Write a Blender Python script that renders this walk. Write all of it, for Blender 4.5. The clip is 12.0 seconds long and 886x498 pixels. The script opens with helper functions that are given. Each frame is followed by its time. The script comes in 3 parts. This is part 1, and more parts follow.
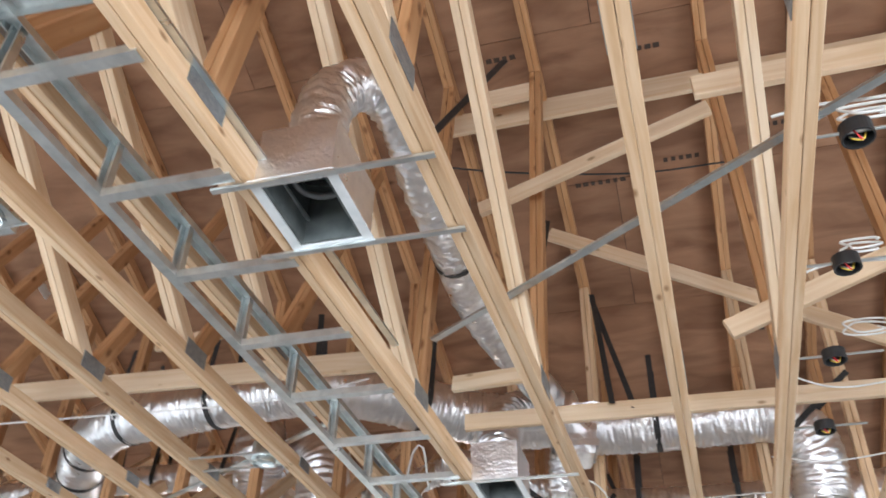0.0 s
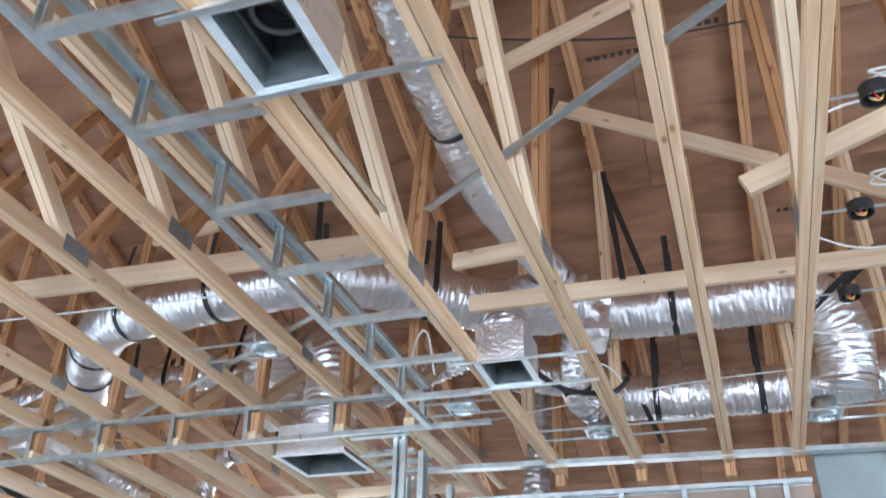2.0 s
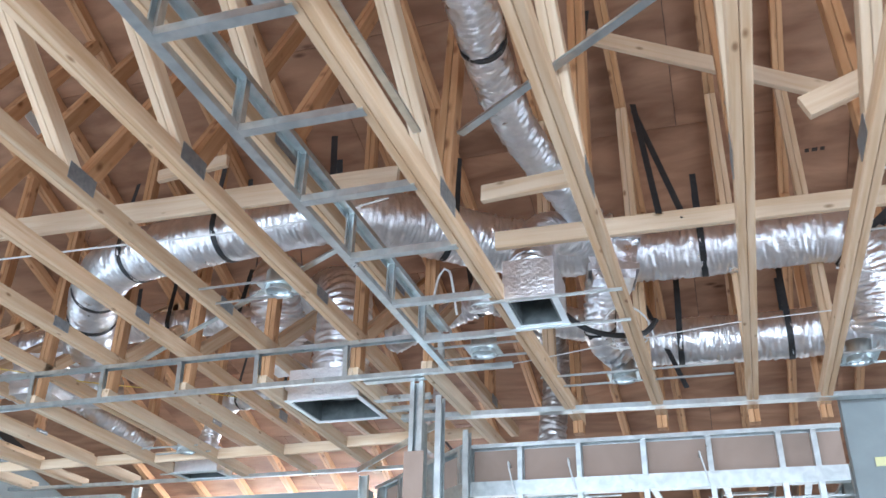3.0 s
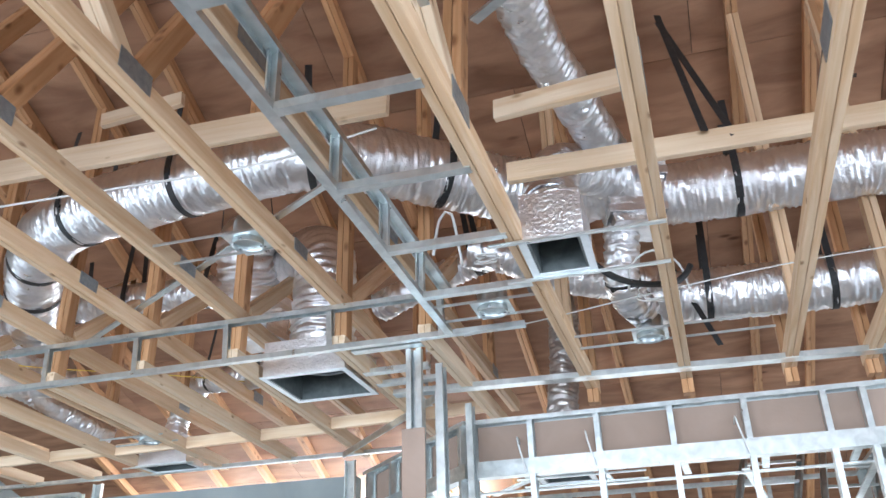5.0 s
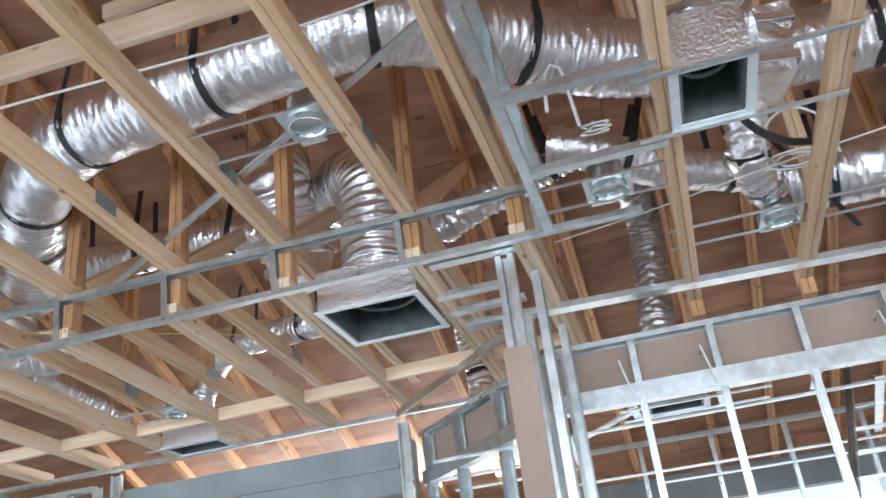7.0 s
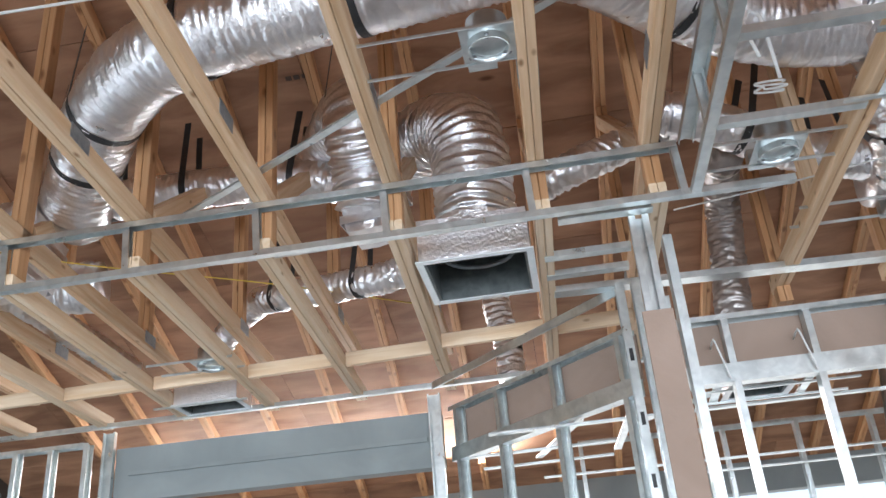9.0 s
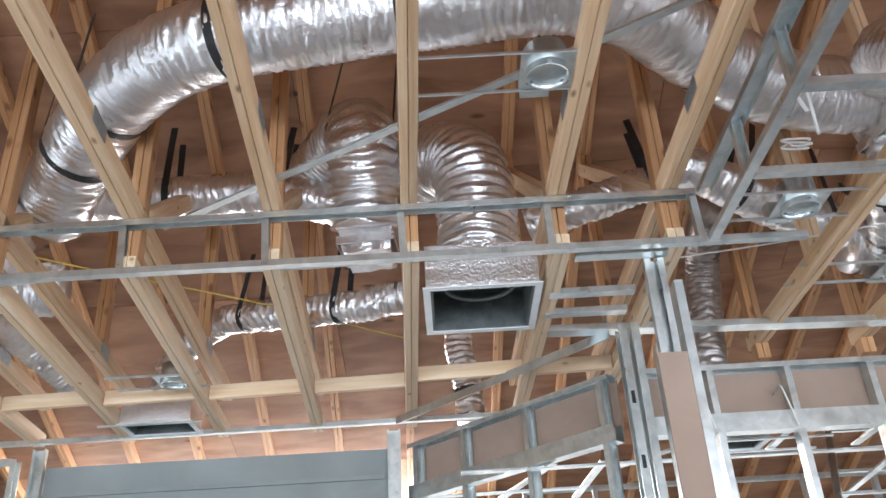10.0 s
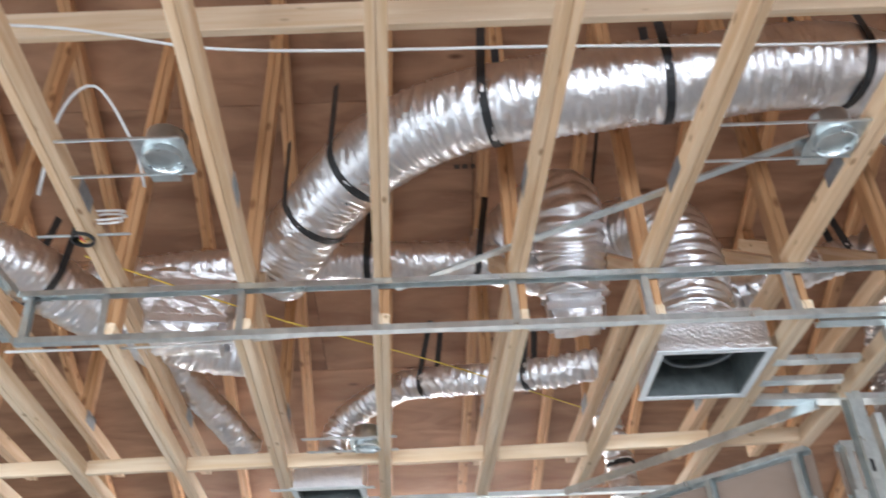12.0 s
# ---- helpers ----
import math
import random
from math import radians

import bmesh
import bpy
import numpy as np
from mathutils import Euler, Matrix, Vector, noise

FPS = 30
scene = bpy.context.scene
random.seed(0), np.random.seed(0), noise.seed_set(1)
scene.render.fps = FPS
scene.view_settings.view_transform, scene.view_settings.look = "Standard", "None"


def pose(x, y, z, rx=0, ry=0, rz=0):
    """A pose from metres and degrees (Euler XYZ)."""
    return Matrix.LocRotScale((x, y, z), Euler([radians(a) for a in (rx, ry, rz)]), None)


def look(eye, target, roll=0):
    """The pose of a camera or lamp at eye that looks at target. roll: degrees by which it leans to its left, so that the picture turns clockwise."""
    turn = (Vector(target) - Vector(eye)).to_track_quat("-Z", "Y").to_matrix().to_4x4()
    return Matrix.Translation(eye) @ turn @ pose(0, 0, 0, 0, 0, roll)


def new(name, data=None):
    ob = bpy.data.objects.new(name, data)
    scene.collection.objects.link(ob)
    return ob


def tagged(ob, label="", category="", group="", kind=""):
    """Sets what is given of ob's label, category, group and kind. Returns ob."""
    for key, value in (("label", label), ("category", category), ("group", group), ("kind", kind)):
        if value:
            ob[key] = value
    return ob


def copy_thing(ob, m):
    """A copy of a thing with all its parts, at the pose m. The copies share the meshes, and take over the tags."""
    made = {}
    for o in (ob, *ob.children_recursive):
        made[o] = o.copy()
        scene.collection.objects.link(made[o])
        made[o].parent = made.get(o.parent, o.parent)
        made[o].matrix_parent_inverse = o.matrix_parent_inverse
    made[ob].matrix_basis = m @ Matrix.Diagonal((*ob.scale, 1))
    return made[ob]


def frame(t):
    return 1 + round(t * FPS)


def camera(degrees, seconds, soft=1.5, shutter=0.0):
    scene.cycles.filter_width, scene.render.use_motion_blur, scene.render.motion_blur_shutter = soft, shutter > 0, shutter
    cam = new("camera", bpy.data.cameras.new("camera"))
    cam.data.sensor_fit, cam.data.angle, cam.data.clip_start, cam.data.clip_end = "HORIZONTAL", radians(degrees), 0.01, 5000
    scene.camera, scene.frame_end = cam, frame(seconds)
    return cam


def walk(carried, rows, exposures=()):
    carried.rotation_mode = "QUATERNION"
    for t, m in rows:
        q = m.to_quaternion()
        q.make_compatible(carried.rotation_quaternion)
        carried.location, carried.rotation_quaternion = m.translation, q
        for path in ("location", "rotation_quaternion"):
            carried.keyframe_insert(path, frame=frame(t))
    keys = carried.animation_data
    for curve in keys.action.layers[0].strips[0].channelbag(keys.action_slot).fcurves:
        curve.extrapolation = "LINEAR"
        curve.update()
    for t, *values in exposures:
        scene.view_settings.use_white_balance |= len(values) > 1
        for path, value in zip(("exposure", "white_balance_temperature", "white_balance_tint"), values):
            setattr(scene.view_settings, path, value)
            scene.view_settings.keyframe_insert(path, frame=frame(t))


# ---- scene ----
cam = camera(55.1, 12.0, 1.5, 0.3)
PATH = [
    (0, (0.326, 0.296, 1.295), (-0.135, 1.849, 2.468), 1.8),
    (0.5, (0.339, 0.26, 1.318), (-0.208, 1.74, 2.547), 0.5),
    (1, (0.347, 0.295, 1.336), (-0.185, 1.786, 2.557), -0.5),
    (1.5, (0.341, 0.483, 1.321), (-0.191, 2.026, 2.476), -0.7),
    (2, (0.369, 0.685, 1.242), (-0.177, 2.321, 2.255), 1.3),
    (2.5, (0.286, 0.787, 1.23), (-0.259, 2.469, 2.165), 1.2),
    (3, (0.119, 0.886, 1.25), (-0.422, 2.574, 2.174), 1.2),
    (3.5, (-0.055, 0.989, 1.269), (-0.58, 2.709, 2.145), -1.2),
    (3.7, (-0.058, 1.037, 1.255), (-0.594, 2.757, 2.125), -2.2),
    (5.3, (-0.383, 1.69, 1.415), (-0.838, 3.419, 2.312), -2.1),
    (5.5, (-0.475, 1.757, 1.409), (-0.9, 3.494, 2.304), -3.4),
    (6, (-0.654, 1.983, 1.387), (-1.048, 3.736, 2.264), -6.1),
    (6.5, (-0.847, 2.162, 1.352), (-1.248, 3.918, 2.221), -7.4),
    (7, (-1.063, 2.321, 1.34), (-1.487, 4.066, 2.221), -7.0),
    (7.5, (-1.302, 2.422, 1.341), (-1.714, 4.199, 2.163), -4.5),
    (7.7, (-1.408, 2.459, 1.337), (-1.805, 4.242, 2.153), -4.2),
    (9.3, (-2.259, 2.414, 1.35), (-2.414, 4.21, 2.225), -4.0),
    (9.5, (-2.361, 2.438, 1.326), (-2.466, 4.226, 2.214), -3.1),
    (10, (-2.619, 2.476, 1.313), (-2.604, 4.236, 2.257), -3.4),
    (10.5, (-2.924, 2.407, 1.293), (-2.823, 4.161, 2.249), -2.7),
    (11, (-3.165, 2.37, 1.247), (-3.011, 4.105, 2.23), -2.7),
    (11.5, (-3.433, 2.422, 1.201), (-3.279, 4.132, 2.212), -3.7),
    (12, (-3.663, 2.408, 1.211), (-3.681, 4.067, 2.327), -1.8),
]
EXPOSURES = [(0, 0.38, 6050, 10), (1.2, 0.40, 5950, 10), (2.2, 0.44, 5250, 7), (3.5, 0.50, 5300, 7), (5.5, 0.60, 5550, 8), (7.0, 0.33, 5600, 9), (9.5, 0.28, 5850, 10), (12.0, 0.46, 5850, 10)]
walk(cam, [(t, look(eye, target, roll)) for t, eye, target, roll in PATH], EXPOSURES)

# ---- world and light ----
LOW, HIGH = 3.05, 3.315          # low ceiling line and raised tray line
world = bpy.data.worlds.new("sky")
scene.world = world
world.use_nodes = True
wn = world.node_tree.nodes
sky = wn.new("ShaderNodeTexSky")
sky.sky_type = "NISHITA"
sky.sun_disc = False
sky.sun_elevation, sky.sun_rotation = radians(48), radians(25)
wn["Background"].inputs[1].default_value = 0.12
world.node_tree.links.new(sky.outputs[0], wn["Background"].inputs[0])


def lamp(name, kind, m, energy, color, size=None):
    data = bpy.data.lights.new(name, kind)
    data.energy, data.color = energy, color
    if size:
        data.shape, data.size, data.size_y = "RECTANGLE", size[0], size[1]
    ob = new(name, data)
    ob.matrix_world = m
    return ob


sun = lamp("sun", "SUN", look((0, 0, 20), (-5.7, -12.2, 5.0)), 3.5, (1, 0.95, 0.88))
sun.data.angle = radians(0.5)
# daylight in the large openings of the shell
lamp("daylight_behind", "AREA", look((-1, -4.9, 1.35), (-1, 0, 3.0)), 800, (0.93, 0.97, 1.0), (10.0, 2.4))
lamp("daylight_west", "AREA", look((-8.4, 1.8, 1.35), (0, 1.8, 1.6)), 190, (0.9, 0.97, 1.0), (9.0, 2.4))
lamp("daylight_east", "AREA", look((5.9, 1.8, 1.35), (0, 1.8, 1.6)), 230, (0.93, 0.97, 1.0), (9.0, 2.4))
lamp("daylight_north", "AREA", look((-1, 11.4, 1.35), (-1, 7.5, 3.2)), 60, (1.0, 0.96, 0.9), (10.0, 2.4))
lamp("daylight_eave", "AREA", look((-4.6, 11.72, 3.0), (-4.6, 9.6, 3.9)), 170, (1.0, 0.95, 0.88), (4.0, 0.4))


# ---- materials ----
def mat(name, color, rough=0.6, metal=0.0, second=None, scale=(3, 3, 3), bump=0.0, bump_scale=(40, 40, 40), spots=0.0, vary=0.0, knots=None, knot_size=0.25):
    m = bpy.data.materials.new(name)
    m.use_nodes = True
    nt = m.node_tree
    bs = nt.nodes["Principled BSDF"]
    bs.inputs["Roughness"].default_value, bs.inputs["Metallic"].default_value = rough, metal
    bs.inputs["Base Color"].default_value = (*color, 1)
    tc = nt.nodes.new("ShaderNodeTexCoord")
    info = nt.nodes.new("ShaderNodeObjectInfo")
    shift = nt.nodes.new("ShaderNodeVectorMath")
    shift.operation = "MULTIPLY_ADD"
    shift.inputs[1].default_value = (1, 1, 1)
    mul = nt.nodes.new("ShaderNodeMath")
    mul.operation = "MULTIPLY"
    mul.inputs[1].default_value = 37.0
    nt.links.new(info.outputs["Random"], mul.inputs[0])
    nt.links.new(tc.outputs["Object"], shift.inputs[0])
    nt.links.new(mul.outputs[0], shift.inputs[2])

    def noise_at(sc, detail=5, dist=0.0):
        mp = nt.nodes.new("ShaderNodeMapping")
        mp.inputs["Scale"].default_value = sc
        nz = nt.nodes.new("ShaderNodeTexNoise")
        nz.inputs["Scale"].default_value, nz.inputs["Detail"].default_value = 1.0, detail
        nz.inputs["Distortion"].default_value = dist
        nt.links.new(shift.outputs[0], mp.inputs[0])
        nt.links.new(mp.outputs[0], nz.inputs["Vector"])
        return nz.outputs["Fac"]

    def mix(a, b, fac):
        mx = nt.nodes.new("ShaderNodeMix")
        mx.data_type = "RGBA"
        for sock, v in ((6, a), (7, b)):
            if isinstance(v, tuple):
                mx.inputs[sock].default_value = (*v, 1)
            else:
                nt.links.new(v, mx.inputs[sock])
        nt.links.new(fac, mx.inputs[0])
        return mx.outputs[2]

    def ramp(fac, lo, hi):
        r = nt.nodes.new("ShaderNodeMapRange")
        r.inputs[1].default_value, r.inputs[2].default_value = lo, hi
        nt.links.new(fac, r.inputs[0])
        return r.outputs[0]

    if second:
        col = mix(color, second, ramp(noise_at(scale, 6, 0.6), 0.35, 0.65))
        if spots:
            dark = tuple(c * 0.35 for c in color)
            sp = noise_at(tuple(0.35 * s if s < 10 else 0.3 * s for s in scale), 2)
            col = mix(col, dark, ramp(sp, 0.74 - spots, 0.80 - spots))
        if knots:
            mp = nt.nodes.new("ShaderNodeMapping")
            mp.inputs["Scale"].default_value = knots
            vo = nt.nodes.new("ShaderNodeTexVoronoi")
            vo.inputs["Scale"].default_value = 1.0
            nt.links.new(shift.outputs[0], mp.inputs[0])
            nt.links.new(mp.outputs[0], vo.inputs["Vector"])
            col = mix(tuple(c * f for c, f in zip(second, (0.5, 0.42, 0.35))), col, ramp(vo.outputs["Distance"], knot_size * 0.36, knot_size))
        if vary:
            hs = nt.nodes.new("ShaderNodeHueSaturation")
            rv = nt.nodes.new("ShaderNodeMapRange")
            rv.inputs[3].default_value, rv.inputs[4].default_value = 1 - vary, 1 + vary
            nt.links.new(info.outputs["Random"], rv.inputs[0])
            nt.links.new(rv.outputs[0], hs.inputs["Value"])
            nt.links.new(col, hs.inputs["Color"])
            col = hs.outputs[0]
        nt.links.new(col, bs.inputs["Base Color"])
    if bump:
        bp = nt.nodes.new("ShaderNodeBump")
        bp.inputs["Strength"].default_value, bp.inputs["Distance"].default_value = bump, 0.01
        nt.links.new(noise_at(bump_scale, 4, 0.4), bp.inputs["Height"])
        nt.links.new(bp.outputs[0], bs.inputs["Normal"])
    rr = nt.nodes.new("ShaderNodeMapRange")
    rr.inputs[3].default_value, rr.inputs[4].default_value = max(0.05, rough - 0.1), min(1, rough + 0.12)
    nt.links.new(noise_at((9, 9, 9), 3), rr.inputs[0])
    nt.links.new(rr.outputs[0], bs.inputs["Roughness"])
    return m


PINE = mat("pine", (0.70, 0.51, 0.33), 0.7, 0, (0.58, 0.37, 0.20), (1.6, 30, 30), 0.25, (4, 90, 90), 0.0, 0.16, (4.5, 10, 10), 0.14)
PINE_PALE = mat("pale_pine", (0.78, 0.62, 0.44), 0.7, 0, (0.68, 0.49, 0.30), (1.4, 26, 26), 0.25, (4, 90, 90), 0.0, 0.1, (4, 9, 9), 0.13)
PINE_RED = mat("amber_pine", (0.55, 0.31, 0.15), 0.65, 0, (0.44, 0.22, 0.09), (1.6, 30, 30), 0.25, (4, 90, 90), 0.02, 0.15, (5.5, 10, 10))
PLY = mat("sheathing", (0.385, 0.21, 0.12), 0.8, 0, (0.225, 0.112, 0.06), (1.5, 5.0, 5.0), 0.45, (10, 50, 50), 0.0, 0.13, (1.3, 3.4, 3.4), 0.09)
STEEL = mat("galvanized_steel", (0.72, 0.76, 0.755), 0.31, 0.95, (0.56, 0.60, 0.60), (14, 14, 14), 0.03, (60, 60, 60))
# galvanized steel made paler: light caught from below is put into the colour
LIT_ZINC = mat("lit_zinc", (0.82, 0.85, 0.86), 0.38, 0.35, (0.74, 0.78, 0.79), (20, 20, 20), 0.1, (60, 60, 60))
PLATE = mat("nail_plate", (0.36, 0.38, 0.39), 0.45, 0.8, (0.28, 0.3, 0.31), (40, 40, 40), 0.5, (160, 160, 160))
FOIL = mat("foil_jacket", (0.92, 0.92, 0.93), 0.31, 1.0, (0.84, 0.84, 0.86), (18, 18, 18), 0.48, (58, 58, 58))
# foil jacket darkened in its colour to stand for shadow beyond the wall
SHADED_FOIL = mat("shaded_foil", (0.50, 0.47, 0.45), 0.32, 0.7, (0.36, 0.33, 0.31), (14, 14, 14), 0.3)
STRAP = mat("black_strap", (0.018, 0.018, 0.02), 0.55, 0, (0.03, 0.03, 0.03), (30, 30, 30), 0.2)
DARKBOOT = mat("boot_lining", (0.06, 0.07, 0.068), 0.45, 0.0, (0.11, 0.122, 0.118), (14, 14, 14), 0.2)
BLACK = mat("black_plastic", (0.015, 0.015, 0.017), 0.4, 0, (0.025, 0.025, 0.025), (20, 20, 20))
WHITE = mat("white_cable", (0.8, 0.8, 0.78), 0.5, 0, (0.7, 0.7, 0.68), (12, 12, 12))
YELLOW = mat("yellow_cable", (0.75, 0.55, 0.08), 0.5, 0, (0.6, 0.42, 0.06), (12, 12, 12))
RED = mat("red_wire", (0.6, 0.03, 0.03), 0.5)
PAPER = mat("brown_board", (0.38, 0.28, 0.22), 0.85, 0, (0.33, 0.24, 0.185), (3, 3, 3), 0.1)
DRYWALL = mat("grey_board", (0.30, 0.33, 0.325), 0.85, 0, (0.245, 0.27, 0.268), (2, 2, 2), 0.06)
CONCRETE = mat("concrete", (0.52, 0.51, 0.50), 0.8, 0, (0.43, 0.42, 0.41), (1.3, 1.3, 1.3), 0.2)
GROUND = mat("sandy_ground", (0.42, 0.36, 0.28), 0.95, 0, (0.32, 0.27, 0.2), (0.5, 0.5, 0.5), 0.3)
NOTE = mat("pale_paper", (0.8, 0.77, 0.42), 0.8, 0, (0.74, 0.7, 0.36), (20, 20, 20))
INK = mat("stamp_ink", (0.06, 0.04, 0.03), 0.8)


# ---- builders ----
def mesh_of(name, verts, faces, material, smooth=False):
    me = bpy.data.meshes.new(name)
    me.from_pydata([tuple(v) for v in verts], [], faces)
    me.materials.append(material)
    if smooth:
        me.polygons.foreach_set("use_smooth", [True] * len(me.polygons))
    me.update()
    return me


def place(name, me, m, parent=None, label=""):
    ob = new(name, me)
    if parent:
        ob.parent = parent
    ob.matrix_basis = m
    return tagged(ob, label)


def thing(name, label, category, at=(0, 0, 0), group="", kind=""):
    ob = new(name)
    ob.location = at
    ob.empty_display_size = 0.1
    return tagged(ob, label, category, group, kind)


def frame_along(p, q, up=(0, 0, 1)):
    """Pose with x from p to q and z nearest to up, at the middle."""
    p, q, up = Vector(p), Vector(q), Vector(up)
    x = (q - p).normalized()
    if abs(x.dot(up)) > 0.995:
        up = Vector((0, 1, 0))
    y = up.cross(x).normalized()
    z = x.cross(y)
    m = Matrix((x, y, z)).transposed().to_4x4()
    m.translation = (p + q) / 2
    return m


CACHE = {}


def board_mesh(length, w, h, material, b=0.003):
    key = ("board", round(length, 2), w, h, material.name)
    if key not in CACHE:
        l, v, f = round(length, 2) / 2, [], []
        ring = [(w / 2 - b, -h / 2), (w / 2, -h / 2 + b), (w / 2, h / 2 - b), (w / 2 - b, h / 2),
                (-w / 2 + b, h / 2), (-w / 2, h / 2 - b), (-w / 2, -h / 2 + b), (-w / 2 + b, -h / 2)]
        for x in (-l, l):
            v += [(x, a, c) for a, c in ring]
        f = [(i, (i + 1) % 8, 8 + (i + 1) % 8, 8 + i) for i in range(8)] + [tuple(range(7, -1, -1)), tuple(range(8, 16))]
        CACHE[key] = mesh_of("board", v, f, material)
    return CACHE[key]


def board(name, p, q, w, h, material, parent=None, up=(0, 0, 1), label=""):
    """A sawn board, w across and h along up."""
    return place(name, board_mesh((Vector(q) - Vector(p)).length, w, h, material), frame_along(p, q, up), parent, label)


def channel_mesh(length, w, d, material, lip=0.0, t=0.0025):
    """A folded steel channel: web w wide, legs d deep along +z."""
    key = ("channel", round(length, 2), w, d, lip, material.name)
    if key not in CACHE:
        l = round(length, 2) / 2
        prof = [(-w / 2, d), (-w / 2, 0), (w / 2, 0), (w / 2, d)]
        inner = [(w / 2 - t, d), (w / 2 - t, t), (-w / 2 + t, t), (-w / 2 + t, d)]
        if lip:
            prof = [(-w / 2 + lip, d)] + prof + [(w / 2 - lip, d)]
            inner = [(w / 2 - lip, d - t), (w / 2 - t, d - t), (w / 2 - t, t), (-w / 2 + t, t), (-w / 2 + t, d - t), (-w / 2 + lip, d - t)]
        ring = prof + inner
        n, k = len(ring), len(prof)
        v = [(x, a, c) for x in (-l, l) for a, c in ring]
        f = [(i, n + i, n + (i + 1) % n, (i + 1) % n) for i in range(n)]
        for base in (0, n):
            for i in range(k - 1):
                f.append((base + i, base + i + 1, base + n - 2 - i, base + n - 1 - i))
        CACHE[key] = mesh_of("channel", v, f, material)
    return CACHE[key]


def channel(name, p, q, w, d, parent=None, up=(0, 0, 1), lip=0.0, label=""):
    return place(name, channel_mesh((Vector(q) - Vector(p)).length, w, d, STEEL, lip), frame_along(p, q, up), parent, label)


def smooth_path(points, step):
    """Catmull-Rom through the points, resampled evenly."""
    P = [Vector(p) for p in points]
    P = [P[0] * 2 - P[1]] + P + [P[-1] * 2 - P[-2]]
    out = []
    for i in range(1, len(P) - 2):
        a, b, c, d = P[i - 1:i + 3]
        n = max(2, int((c - b).length / step))
        for k in range(n):
            t = k / n
            out.append(0.5 * (2 * b + (c - a) * t + (2 * a - 5 * b + 4 * c - d) * t * t + (3 * b - a - 3 * c + d) * t ** 3))
    out.append(P[-2])
    return out


def tube_mesh(points, r, material, step=0.03, sides=12, crinkle=0.0, ends=True, pleat=0.0):
    path = smooth_path(points, step)
    v, f = [], []
    side = None
    for i, p in enumerate(path):
        d = (path[min(i + 1, len(path) - 1)] - path[max(i - 1, 0)]).normalized()
        if side is None:
            side = d.cross(Vector((0, 0, 1)) if abs(d.z) < 0.9 else Vector((0, 1, 0))).normalized()
        side = (side - d * side.dot(d)).normalized()
        other = d.cross(side)
        for k in range(sides):
            a = 2 * math.pi * k / sides
            way = side * math.cos(a) + other * math.sin(a)
            rr = r
            if crinkle:
                s = i * step
                ca, sa = math.cos(a), math.sin(a)
                n1 = noise.noise(Vector((s * 34, ca * 1.5 + r * 90, sa * 1.5)))
                n2 = noise.noise(Vector((s * 62, ca * 2.6, sa * 2.6 + r * 50)))
                n3 = noise.noise(Vector((s * 3.5, ca * 1.2 + 9, sa * 1.2)))
                rr = r + crinkle * (1.0 * (1 - 2.4 * abs(n1)) + 0.8 * n2 + 0.8 * n3) + pleat * math.sin(2 * math.pi * (s + 0.03 * n3 + 0.012 * n1) / 0.052)
            v.append(p + way * rr)
    for i in range(len(path) - 1):
        for k in range(sides):
            f.append((i * sides + k, i * sides + (k + 1) % sides, (i + 1) * sides + (k + 1) % sides, (i + 1) * sides + k))
    if ends:
        f.append(tuple(range(sides - 1, -1, -1)))
        f.append(tuple(range(len(v) - sides, len(v))))
    return mesh_of("tube", v, f, material, True)


def cable(name, points, r, material, label, category="cable"):
    ob = place(name, tube_mesh(points, r, material, 0.04, 8), Matrix())
    return tagged(ob, label, category)


def flex_duct(points, r, straps=(), label="silver foil insulated flexible duct hung among the trusses", pleat=0.0, skin=None):
    """A crinkled foil duct; straps: fractions of its length that carry a black hanger strap."""
    ob = thing("flexible_duct", label, "duct", points[0])
    inv = Matrix.Translation(-Vector(points[0]))
    place("jacket", tube_mesh(points, r, skin or FOIL, 0.008, 48, 0.0085, True, pleat), inv, ob)
    path = smooth_path(points, 0.014)
    for k in (4, -5):
        a, b = path[k], path[k + 3] if k > 0 else path[k - 3]
        place("tape_band", tube_mesh([a, (a + b) / 2, b], r + 0.010, FOIL, 0.02, 40, 0.002, False), inv, ob, "smooth silver foil tape band")
    for s in straps:
        i = min(len(path) - 3, max(2, int(s * len(path))))
        p, d = path[i], (path[i + 2] - path[i - 2]).normalized()
        if abs(d.z) > 0.85:
            side, upw = d.cross(Vector((0, 1, 0))).normalized(), Vector((0, 1, 0))
        else:
            side = d.cross(Vector((0, 0, 1))).normalized()
            upw = side.cross(d)
        v, f = [], []
        rise = 0.32
        arc = [(-r - 0.006, rise)] + [((r + 0.006) * math.cos(a), (r + 0.006) * math.sin(a)) for a in np.linspace(math.pi, 2 * math.pi, 19)] + [(r + 0.006, rise)]
        arc[0], arc[-1] = (-0.75 * r, r + rise), (0.75 * r, r + rise)
        for a, c in arc:
            for o, e in ((-0.02, 0), (0.02, 0), (0.02, 0.003), (-0.02, 0.003)):
                n = Vector((a, c)).normalized() * e
                v.append(p + d * o + side * (a + n.x) + upw * (c + n.y))
        for k in range(len(arc) - 1):
            for j in range(4):
                f.append((4 * k + j, 4 * k + (j + 1) % 4, 4 * k + 4 + (j + 1) % 4, 4 * k + 4 + j))
        place("strap", mesh_of("strap", v, f, STRAP), inv, ob, "black webbing hanger strap")
    return ob


